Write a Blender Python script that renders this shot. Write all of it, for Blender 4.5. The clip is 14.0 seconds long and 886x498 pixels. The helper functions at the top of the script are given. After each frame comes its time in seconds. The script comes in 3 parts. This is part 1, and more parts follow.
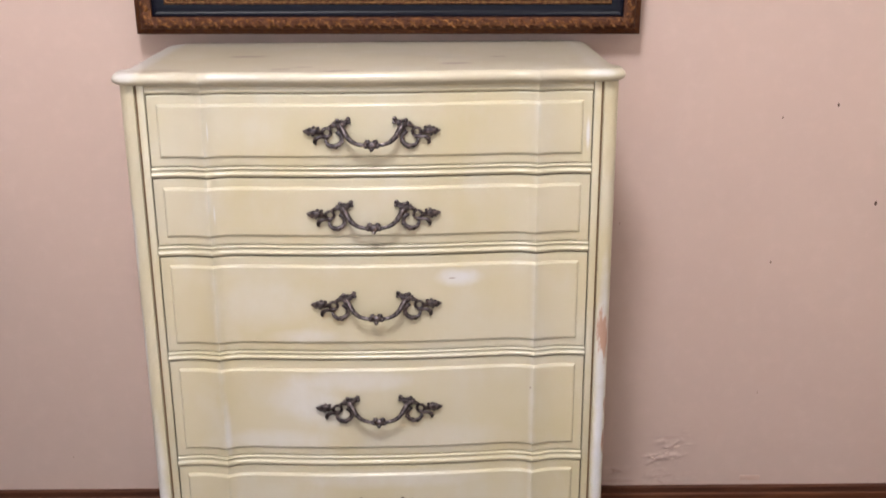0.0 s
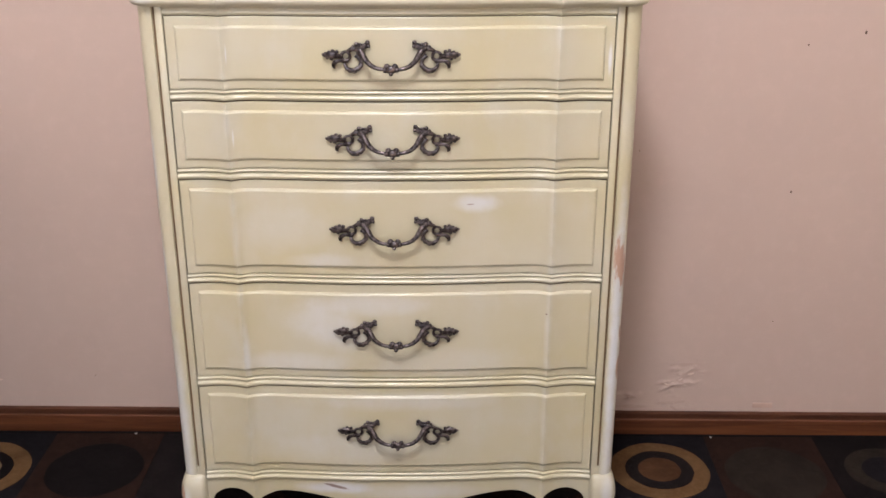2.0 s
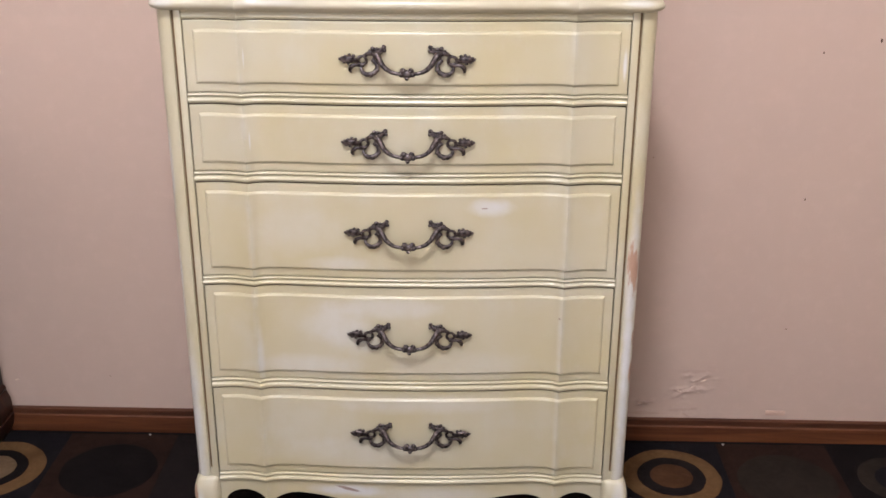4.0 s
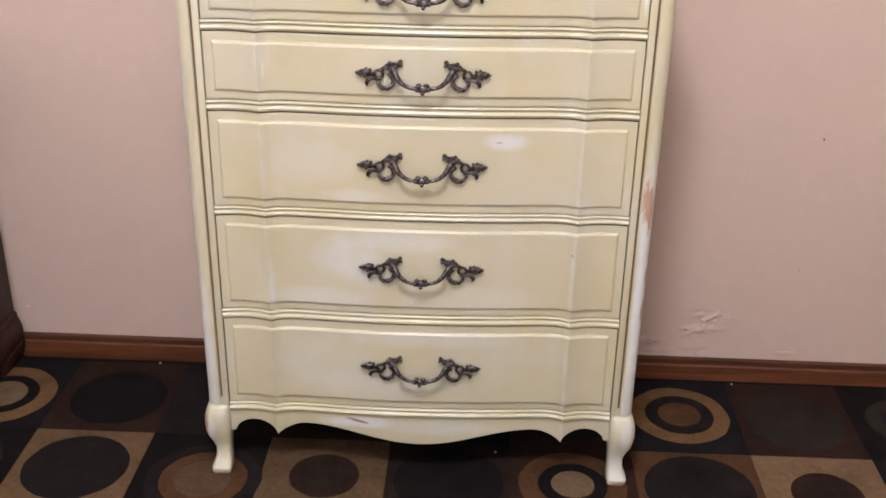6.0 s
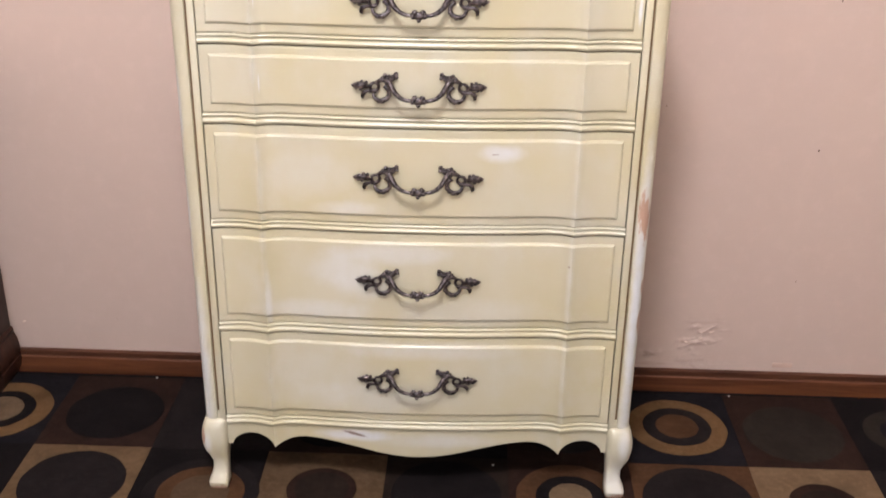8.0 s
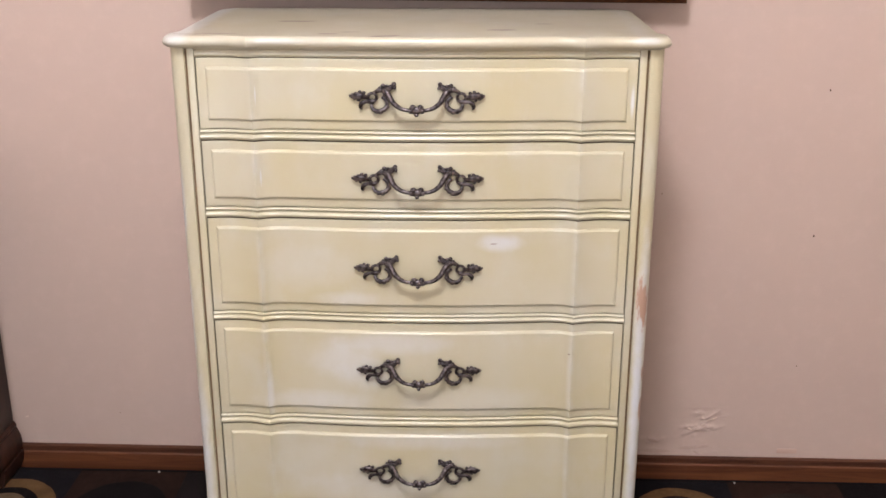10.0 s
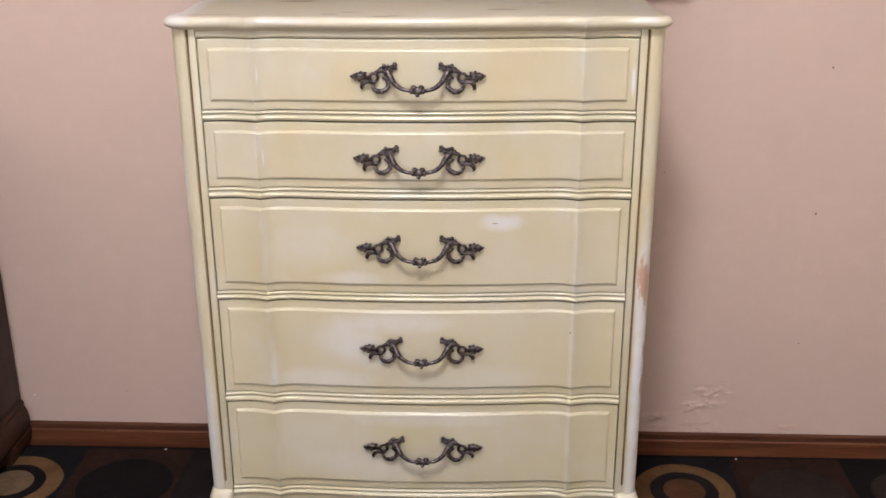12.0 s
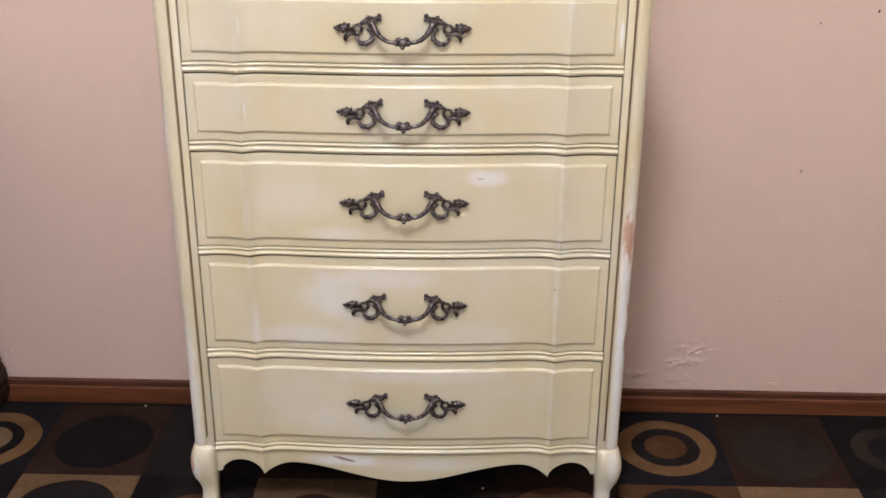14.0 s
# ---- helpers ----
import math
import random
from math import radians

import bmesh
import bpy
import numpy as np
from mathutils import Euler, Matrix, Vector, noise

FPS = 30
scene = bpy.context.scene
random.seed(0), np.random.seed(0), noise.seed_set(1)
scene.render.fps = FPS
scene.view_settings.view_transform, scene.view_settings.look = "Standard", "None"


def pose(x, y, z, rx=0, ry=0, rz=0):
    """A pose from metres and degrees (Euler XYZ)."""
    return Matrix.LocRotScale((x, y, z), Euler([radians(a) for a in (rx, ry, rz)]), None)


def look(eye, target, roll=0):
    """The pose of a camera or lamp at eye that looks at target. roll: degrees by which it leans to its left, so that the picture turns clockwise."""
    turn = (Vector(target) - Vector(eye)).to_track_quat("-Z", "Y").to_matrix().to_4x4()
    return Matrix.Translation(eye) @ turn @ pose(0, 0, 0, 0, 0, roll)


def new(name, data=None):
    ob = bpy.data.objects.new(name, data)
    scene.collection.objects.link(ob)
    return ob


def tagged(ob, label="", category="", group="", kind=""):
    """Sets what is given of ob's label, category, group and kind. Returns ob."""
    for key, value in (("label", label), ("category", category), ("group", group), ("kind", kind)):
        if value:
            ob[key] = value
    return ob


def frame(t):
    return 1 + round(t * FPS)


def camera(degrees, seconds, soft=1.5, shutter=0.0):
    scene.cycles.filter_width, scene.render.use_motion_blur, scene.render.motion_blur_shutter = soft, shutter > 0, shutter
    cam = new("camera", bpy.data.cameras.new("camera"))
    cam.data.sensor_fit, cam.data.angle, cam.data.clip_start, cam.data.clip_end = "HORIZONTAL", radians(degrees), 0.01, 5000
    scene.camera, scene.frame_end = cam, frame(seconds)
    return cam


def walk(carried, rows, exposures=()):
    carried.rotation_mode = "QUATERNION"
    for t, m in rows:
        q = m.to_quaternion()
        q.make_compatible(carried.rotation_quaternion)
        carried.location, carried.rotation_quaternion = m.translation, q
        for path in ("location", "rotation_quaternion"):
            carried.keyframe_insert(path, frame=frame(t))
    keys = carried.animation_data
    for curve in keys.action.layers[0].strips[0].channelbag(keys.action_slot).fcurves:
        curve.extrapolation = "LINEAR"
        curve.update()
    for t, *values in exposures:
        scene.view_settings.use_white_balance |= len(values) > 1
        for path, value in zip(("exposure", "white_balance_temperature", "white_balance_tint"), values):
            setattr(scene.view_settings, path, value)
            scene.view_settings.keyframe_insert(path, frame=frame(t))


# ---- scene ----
cam = camera(45.0, 14.0, 1.6, 0.5)
PATH = [
    (0, (0.129, -2.406, 1.461), (0.131, -0.501, 0.852), -0.4),
    (0.25, (0.1344, -2.4074, 1.4673), (0.1330, -0.4946, 0.8831), -0.68),
    (0.5, (0.137, -2.408, 1.474), (0.126, -0.497, 0.883), -0.8),
    (0.75, (0.1335, -2.4064, 1.4807), (0.1142, -0.4996, 0.8774), -0.62),
    (1, (0.13, -2.403, 1.484), (0.109, -0.509, 0.842), -0.3),
    (1.25, (0.1305, -2.3996, 1.4789), (0.1054, -0.5236, 0.786), -0.09),
    (1.5, (0.131, -2.398, 1.471), (0.104, -0.532, 0.752), 0.0),
    (1.75, (0.1285, -2.3997, 1.4676), (0.101, -0.539, 0.7349), 0.0),
    (2, (0.126, -2.403, 1.467), (0.097, -0.547, 0.722), 0.0),
    (2.5, (0.126, -2.409, 1.466), (0.083, -0.55, 0.728), -0.0),
    (3, (0.126, -2.415, 1.464), (0.078, -0.554, 0.733), 0.1),
    (5.3, (0.121, -2.415, 1.464), (0.056, -0.561, 0.725), 0.5),
    (5.5, (0.12, -2.415, 1.463), (0.054, -0.564, 0.709), 0.6),
    (5.75, (0.1179, -2.407, 1.4607), (0.0545, -0.5794, 0.6512), 0.86),
    (6, (0.116, -2.399, 1.456), (0.049, -0.587, 0.612), 1.1),
    (6.25, (0.1152, -2.4005, 1.4484), (0.0534, -0.5921, 0.5965), 1.24),
    (6.5, (0.115, -2.402, 1.444), (0.056, -0.592, 0.594), 1.3),
    (7, (0.116, -2.402, 1.445), (0.055, -0.59, 0.603), 1.2),
    (7.5, (0.113, -2.399, 1.446), (0.051, -0.586, 0.604), 1.2),
    (7.75, (0.115, -2.4009, 1.4472), (0.0536, -0.5841, 0.6132), 1.09),
    (8, (0.117, -2.405, 1.448), (0.055, -0.58, 0.633), 0.9),
    (8.25, (0.1169, -2.4101, 1.4455), (0.0535, -0.5614, 0.6856), 0.72),
    (8.5, (0.116, -2.415, 1.443), (0.049, -0.549, 0.726), 0.5),
    (8.7, (0.114, -2.418, 1.444), (0.053, -0.53, 0.788), 0.3),
    (10.8, (0.136, -2.435, 1.457), (0.057, -0.552, 0.797), -0.1),
    (11, (0.137, -2.436, 1.457), (0.061, -0.554, 0.786), -0.2),
    (11.5, (0.137, -2.433, 1.458), (0.061, -0.558, 0.767), -0.2),
    (12, (0.137, -2.436, 1.465), (0.051, -0.565, 0.765), -0.3),
    (12.5, (0.131, -2.431, 1.459), (0.05, -0.566, 0.742), -0.3),
    (13, (0.133, -2.423, 1.452), (0.057, -0.568, 0.709), -0.1),
    (13.5, (0.129, -2.422, 1.451), (0.061, -0.573, 0.692), 0.1),
    (14, (0.124, -2.416, 1.454), (0.08, -0.573, 0.68), 0.4),
]
EXPOSURES = [(0, 0.03), (0.5, -0.04), (1, -0.07), (3, -0.07), (5.5, -0.07), (6, 0.04), (6.5, 0.14), (7, 0.18), (8, 0.20), (8.7, 0.19), (10.8, -0.04), (11.5, -0.05), (13, 0.0), (14, 0.01)]
walk(cam, [(t, look(eye, target, roll)) for t, eye, target, roll in PATH], EXPOSURES)

# ---- light ----
world = bpy.data.worlds.new("world")
scene.world = world
world.use_nodes = True
world.node_tree.nodes["Background"].inputs[0].default_value = (0.75, 0.85, 1.0, 1)
world.node_tree.nodes["Background"].inputs[1].default_value = 0.4


def area_lamp(name, eye, target, size, watts, colour, shape="DISK", size_y=None):
    lamp = bpy.data.lights.new(name, "AREA")
    lamp.shape, lamp.size, lamp.energy, lamp.color = shape, size, watts, colour
    if size_y:
        lamp.size_y = size_y
    ob = new(name, lamp)
    ob.matrix_world = look(eye, target)
    return ob


bulb = bpy.data.lights.new("ceiling_lamp", "POINT")
bulb.energy, bulb.color, bulb.shadow_soft_size = 192, (1.0, 0.982, 0.990), 0.20
new("ceiling_lamp", bulb).matrix_world = pose(-0.10, -2.15, 3.02)
# added cool fill lamp, out of view behind the camera
area_lamp("added_fill_lamp", (-0.55, -4.02, 1.45), (-0.55, 0, 1.2), 1.5, 27, (0.88, 0.94, 1.0), "RECTANGLE", 1.2)


# ---- materials ----
class Nodes:
    """A material under construction, with short calls for its nodes."""

    def __init__(self, name):
        self.mat = bpy.data.materials.new(name)
        self.mat.use_nodes = True
        self.tree = self.mat.node_tree
        self.bsdf = self.tree.nodes["Principled BSDF"]
        self.coord = self.tree.nodes.new("ShaderNodeTexCoord").outputs["Object"]

    def put(self, socket, value):
        if isinstance(value, bpy.types.NodeSocket):
            self.tree.links.new(value, socket)
        else:
            socket.default_value = value

    def math(self, op, a, b=0.0, clamp=False):
        n = self.tree.nodes.new("ShaderNodeMath")
        n.operation, n.use_clamp = op, clamp
        self.put(n.inputs[0], a)
        self.put(n.inputs[1], b)
        return n.outputs[0]

    def scaled(self, scale, offset=(0, 0, 0), turn=(0, 0, 0)):
        n = self.tree.nodes.new("ShaderNodeMapping")
        self.put(n.inputs["Vector"], self.coord)
        n.inputs["Scale"].default_value = scale
        n.inputs["Location"].default_value = offset
        n.inputs["Rotation"].default_value = turn
        return n.outputs[0]

    def noise(self, scale, detail=4.0, rough=0.55, vector=None, distortion=0.0):
        n = self.tree.nodes.new("ShaderNodeTexNoise")
        self.put(n.inputs["Vector"], self.coord if vector is None else vector)
        n.inputs["Scale"].default_value, n.inputs["Detail"].default_value = scale, detail
        n.inputs["Roughness"].default_value, n.inputs["Distortion"].default_value = rough, distortion
        return n.outputs["Fac"]

    def ramp(self, value, low, high):
        n = self.tree.nodes.new("ShaderNodeMapRange")
        n.interpolation_type = "SMOOTHSTEP"
        self.put(n.inputs["Value"], value)
        n.inputs["From Min"].default_value, n.inputs["From Max"].default_value = low, high
        return n.outputs["Result"]

    def mix(self, factor, a, b):
        n = self.tree.nodes.new("ShaderNodeMix")
        n.data_type = "RGBA"
        self.put(n.inputs[0], factor)
        for socket, value in ((n.inputs[6], a), (n.inputs[7], b)):
            self.put(socket, value if isinstance(value, bpy.types.NodeSocket) else (*value, 1))
        return n.outputs[2]

    def axes(self):
        n = self.tree.nodes.new("ShaderNodeSeparateXYZ")
        self.put(n.inputs[0], self.coord)
        return n.outputs

    def spot(self, cx, cz, rx, rz, ragged=0.5, scale=60.0, across=2, lean=0.0, soft=(0.3, 1.3), grain=None):
        """1 inside a ragged ellipse in the plane of x and the other axis, 0 outside."""
        ax = self.axes()
        dx, dz = self.math("SUBTRACT", ax[0], cx), self.math("SUBTRACT", ax[across], cz)
        dz = self.math("SUBTRACT", dz, self.math("MULTIPLY", dx, lean))
        u = self.math("POWER", self.math("DIVIDE", dx, rx), 2.0)
        v = self.math("POWER", self.math("DIVIDE", dz, rz), 2.0)
        r = self.math("ADD", self.math("ADD", u, v), self.math("MULTIPLY", self.math("SUBTRACT", self.noise(scale, vector=self.scaled(grain) if grain else None), 0.5), ragged * 4))
        return self.math("SUBTRACT", 1.0, self.ramp(r, *soft))

    def bump(self, height, strength=0.3, distance=0.001):
        n = self.tree.nodes.new("ShaderNodeBump")
        self.put(n.inputs["Height"], height)
        n.inputs["Strength"].default_value, n.inputs["Distance"].default_value = strength, distance
        self.put(self.bsdf.inputs["Normal"], n.outputs[0])

    def done(self, colour, rough, metal=0.0, coat=0.0):
        self.put(self.bsdf.inputs["Base Color"], colour if isinstance(colour, bpy.types.NodeSocket) else (*colour, 1))
        self.put(self.bsdf.inputs["Roughness"], rough)
        self.put(self.bsdf.inputs["Metallic"], metal)
        self.bsdf.inputs["Coat Weight"].default_value = coat
        self.bsdf.inputs["Coat Roughness"].default_value = 0.15
        return self.mat


CREAM, CREAM_PALE, CREAM_WHITE = (0.464, 0.414, 0.280), (0.482, 0.452, 0.366), (0.53, 0.535, 0.54)
BARE, GLAZE = (0.40, 0.255, 0.20), (0.11, 0.065, 0.032)


def cream_paint(name, edges=False, wear_sheen=(), scuffs=(), bare=(), tones=(CREAM, CREAM_PALE)):
    """Old semi-gloss cream paint: yellowed in clouds, rubbed white in places, bluish sheen painted in as pale spots,
    with a few dark scuffs.
    """
    n = Nodes(name)
    cloud = n.ramp(n.noise(4.0, 3), 0.30, 0.74)
    brush = n.noise(1.0, 5, vector=n.scaled((13, 13, 9)))
    colour = n.mix(cloud, *tones)
    colour = n.mix(n.math("MULTIPLY", n.ramp(brush, 0.45, 0.78), 0.28), colour, CREAM_WHITE)
    ax = n.axes()
    if edges:  # the paint is rubbed thin along the two ridges of the drawer fronts
        d = n.math("ABSOLUTE", n.math("SUBTRACT", n.math("ABSOLUTE", ax[0]), 0.3075))
        near = n.math("SUBTRACT", 1.0, n.ramp(d, 0.001, 0.010))
        worn = n.math("MULTIPLY", near, n.ramp(n.noise(1.0, 3, vector=n.scaled((9, 9, 14))), 0.40, 0.66))
        colour = n.mix(n.math("MULTIPLY", worn, 0.20), colour, (0.60, 0.64, 0.74))
    # pale spots: rubbed paint, and sheen put into the colour
    for cx, cz, rx, rz, much in wear_sheen:
        colour = n.mix(n.math("MULTIPLY", n.spot(cx, cz, rx, rz, 0.5, 26.0, soft=(-0.6, 2.2)), much), colour, (0.63, 0.66, 0.76))
    for cx, cz, rx, rz, lean in bare:
        colour = n.mix(n.spot(cx, cz, rx, rz, 0.9, 1.0, lean=lean, grain=(160, 160, 45)), colour, BARE)
    for cx, cz, rx, rz, lean, across in scuffs:
        colour = n.mix(n.math("MULTIPLY", n.spot(cx, cz, rx, rz, 0.5, 90.0, across, lean), 0.92), colour, (0.22, 0.15, 0.14))
    grain = n.noise(1.0, 4, vector=n.scaled((40, 40, 400)))
    n.bump(n.math("ADD", n.math("MULTIPLY", grain, 0.4), n.noise(35.0, 3)), 0.10, 0.0012)
    return n.done(colour, n.math("ADD", 0.27, n.math("MULTIPLY", n.noise(14.0), 0.16)), coat=0.22)


def wood(name, dark, light, grain=(3, 40, 40), rough=0.4, coat=0.2, shine=0.5):
    n = Nodes(name)
    n.bsdf.inputs["Specular IOR Level"].default_value = shine
    lines = n.noise(1.0, 6, 0.62, n.scaled(grain), 1.2)
    colour = n.mix(n.ramp(lines, 0.3, 0.72), dark, light)
    colour = n.mix(n.math("MULTIPLY", n.ramp(n.noise(4.0), 0.45, 0.8), 0.4), colour, dark)
    n.bump(lines, 0.12, 0.001)
    return n.done(colour, n.math("ADD", rough, n.math("MULTIPLY", n.noise(9.0), 0.2)), coat=coat)


def wall_paint(name, base, tint, dirt_shade=()):
    n = Nodes(name)
    colour = n.mix(n.ramp(n.noise(1.1, 3), 0.3, 0.75), base, tint)
    colour = n.mix(n.math("MULTIPLY", n.ramp(n.noise(7.0, 5), 0.5, 0.8), 0.25), colour, tuple(0.9 * c for c in base))
    colour = n.mix(n.math("MULTIPLY", n.ramp(n.noise(24.0, 4, 0.6), 0.45, 0.75), 0.16), colour, (0.62, 0.47, 0.44))
    colour = n.mix(n.math("MULTIPLY", n.ramp(n.noise(2.6, 4, 0.6), 0.50, 0.72), 0.22), colour, (0.50, 0.375, 0.33))
    for cx, cz, rx, rz, lean, much in dirt_shade:  # dirt, and shadow lines of the ridges painted in, on the broken plaster
        colour = n.mix(n.math("MULTIPLY", n.spot(cx, cz, rx, rz, 0.7, 45.0, lean=lean), much), colour, (0.27, 0.18, 0.15))
    n.bump(n.math("ADD", n.noise(260.0, 3), n.math("MULTIPLY", n.noise(14.0, 3), 0.8)), 0.16, 0.0012)
    return n.done(colour, 0.62)


def pile(name, colour, worn):
    """Cut pile of a tufted rug, a little worn."""
    n = Nodes(name)
    fine = n.noise(420.0, 2, 0.7)
    broad = n.noise(16.0, 4)
    mixed = n.mix(n.ramp(broad, 0.35, 0.75), colour, worn)
    mixed = n.mix(n.math("MULTIPLY", n.ramp(n.noise(75.0, 3, 0.6), 0.42, 0.7), 0.45), mixed, tuple(c * 1.35 for c in worn))
    mixed = n.mix(n.math("MULTIPLY", n.ramp(n.noise(9.0, 5, 0.65), 0.46, 0.72), 0.65), mixed, tuple(c * 0.62 for c in colour))
    mixed = n.mix(n.math("MULTIPLY", fine, 0.5), mixed, tuple(c * 0.55 for c in colour))
    n.bump(n.math("ADD", fine, n.math("MULTIPLY", n.noise(60.0, 3), 0.7)), 0.8, 0.003)
    n.bsdf.inputs["Specular IOR Level"].default_value = 0.08
    return n.done(mixed, 0.95)


def gilt(name, dark, gold):
    n = Nodes(name)
    worn = n.ramp(n.noise(120.0, 5, 0.65), 0.42, 0.62)
    n.bsdf.inputs["Specular IOR Level"].default_value = 0.15
    colour = n.mix(worn, dark, gold)
    n.bump(n.noise(180.0, 4), 0.5, 0.002)
    return n.done(colour, n.math("SUBTRACT", 0.62, n.math("MULTIPLY", worn, 0.20)), n.math("MULTIPLY", worn, 0.75))


def pewter():
    n = Nodes("aged_pewter")
    worn = n.ramp(n.noise(150.0, 4, 0.6), 0.35, 0.75)
    colour = n.mix(worn, (0.034, 0.027, 0.032), (0.22, 0.185, 0.195))
    n.bump(n.noise(320.0, 3), 0.35, 0.001)
    return n.done(colour, n.math("ADD", 0.22, n.math("MULTIPLY", n.noise(80.0), 0.2)), 0.85)


def canvas():
    """A dim landscape in oils: dark at the left, blue-grey mist and pale rocks towards the right."""
    n = Nodes("oil_painting")
    soft = n.noise(1.0, 6, 0.6, n.scaled((5, 5, 9)), 1.5)
    ax = n.axes()
    across = n.math("ADD", ax[0], n.math("MULTIPLY", n.math("SUBTRACT", soft, 0.5), 0.5))
    colour = n.mix(n.ramp(across, -0.34, -0.06), (0.022, 0.017, 0.026), (0.22, 0.19, 0.22))
    colour = n.mix(n.math("MULTIPLY", n.ramp(across, -0.12, 0.10), n.ramp(soft, 0.36, 0.55)), colour, (0.19, 0.235, 0.31))
    colour = n.mix(n.math("MULTIPLY", n.ramp(n.noise(9.0, 5), 0.52, 0.64), 0.7), colour, (0.035, 0.035, 0.055))
    colour = n.mix(n.math("MULTIPLY", n.spot(-0.16, 0.10, 0.09, 0.03, 0.5, 25.0), 0.6), colour, (0.42, 0.39, 0.42))
    colour = n.mix(n.math("MULTIPLY", n.spot(0.185, 0.092, 0.035, 0.005, 0.3, 40.0, lean=0.6), 0.9), colour, (0.02, 0.022, 0.045))
    colour = n.mix(n.math("MULTIPLY", n.ramp(across, 0.30, 0.36), 0.8), colour, (0.03, 0.035, 0.07))
    colour = n.mix(n.spot(0.385, 0.090, 0.055, 0.005, 0.3, 30.0, lean=0.22), colour, (0.34, 0.42, 0.48))
    colour = n.mix(n.ramp(across, 0.42, 0.50), colour, (0.014, 0.012, 0.022))
    n.bump(n.noise(90.0, 4), 0.3, 0.001)
    n.bsdf.inputs["Specular IOR Level"].default_value = 0.12
    return n.done(colour, 0.55)


M_WALL = wall_paint("pink_wall_paint", (0.492, 0.380, 0.338), (0.470, 0.361, 0.326), dirt_shade=[
    (0.695, 0.192, 0.040, 0.005, 0.10, 0.22), (0.715, 0.172, 0.025, 0.004, 0.3, 0.22), (0.66, 0.134, 0.030, 0.004, -0.25, 0.28), (0.69, 0.146, 0.010, 0.005, 0, 0.35),
    (0.67, 0.083, 0.040, 0.005, 0.1, 0.2), (0.565, 0.100, 0.018, 0.005, -0.3, 0.4), (0.57, 0.070, 0.05, 0.005, 0, 0.25), (0.68, 0.066, 0.010, 0.004, -0.6, 0.3)])
# unseen walls, pale so that the light they bounce stays neutral
M_PLAIN = wall_paint("pale_wall_paint", (0.68, 0.63, 0.58), (0.65, 0.60, 0.56))
M_CEIL = wall_paint("white_ceiling_paint", (0.78, 0.75, 0.70), (0.74, 0.71, 0.66))
M_CREAM = cream_paint("cream_paint")
# bluish sheen beside the pulls is painted in among the worn spots
M_DRAWER = cream_paint("cream_drawer_paint", True, wear_sheen=[
    (0.160, 0.783, 0.038, 0.016, 0.70), (-0.150, 0.535, 0.060, 0.040, 0.38), (-0.18, 0.29, 0.10, 0.05, 0.15), (-0.14, 0.665, 0.055, 0.014, 0.42), (-0.105, 0.50, 0.05, 0.03, 0.32),
    (0.02, 0.350, 0.16, 0.018, 0.35), (-0.3, 1.070, 0.0012, 0.016, 0.6), (-0.298, 0.912, 0.0014, 0.016, 0.65), (0.305, 0.30, 0.005, 0.07, 0.15), (0.305, 0.50, 0.005, 0.06, 0.18), (-0.05, 0.57, 0.10, 0.02, 0.4), (0.402, 1.06, 0.003, 0.025, 0.7), (-0.21, 0.44, 0.10, 0.02, 0.35), (-0.22, 0.73, 0.08, 0.04, 0.22), (0.10, 0.44, 0.14, 0.03, 0.22), (-0.10, 0.235, 0.16, 0.03, 0.25), (-0.302, 0.46, 0.006, 0.05, 0.4)],
    scuffs=[(0.148, 0.782, 0.007, 0.0015, 0.05, 2), (0.3025, 0.549, 0.002, 0.002, 0, 2)])
M_APRON = cream_paint("cream_apron_paint", True, wear_sheen=[(-0.13, 0.135, 0.07, 0.012, 0.8), (0.05, 0.125, 0.12, 0.015, 0.35)],
                      scuffs=[(-0.135, 0.139, 0.026, 0.004, -0.25, 2)])
# pale spots paint bright highlights onto the moulded edge and worn corner
M_TOP = cream_paint("cream_top_paint", tones=((0.452, 0.410, 0.312), (0.468, 0.430, 0.348)), wear_sheen=[(-0.440, 1.178, 0.022, 0.012, 0.5), (0.42, 1.174, 0.025, 0.006, 0.45), (-0.25, 1.172, 0.05, 0.005, 0.4)], scuffs=[
    (-0.250, 0.20, 0.042, 0.011, 0.02, 1), (-0.165, 0.020, 0.022, 0.006, 0.0, 1), (-0.128, 0.045, 0.022, 0.006, 0.1, 1),
    (-0.058, -0.008, 0.034, 0.008, 0.25, 1), (0.158, 0.080, 0.034, 0.010, 0.0, 1), (0.245, 0.17, 0.020, 0.006, 0.0, 1), (-0.37, 0.02, 0.045, 0.004, 0.0, 1), (-0.425, 0.012, 0.030, 0.003, -0.1, 1)])
M_POST = cream_paint("cream_post_paint", wear_sheen=[
    (0.444, 0.58, 0.011, 0.19, 0.7), (0.444, 0.38, 0.011, 0.14, 0.65), (0.444, 0.22, 0.012, 0.09, 0.5), (-0.450, 0.30, 0.014, 0.18, 0.6),
    (-0.456, 0.62, 0.006, 0.10, 0.6), (-0.455, 0.86, 0.006, 0.08, 0.5)],
    bare=[(0.4415, 0.664, 0.011, 0.044, 0), (0.449, 0.648, 0.007, 0.048, 0), (0.457, 0.50, 0.005, 0.02, 0), (0.456, 0.42, 0.005, 0.03, 0),
          (-0.4575, 0.66, 0.004, 0.012, 0), (-0.4575, 0.60, 0.003, 0.015, 0)])
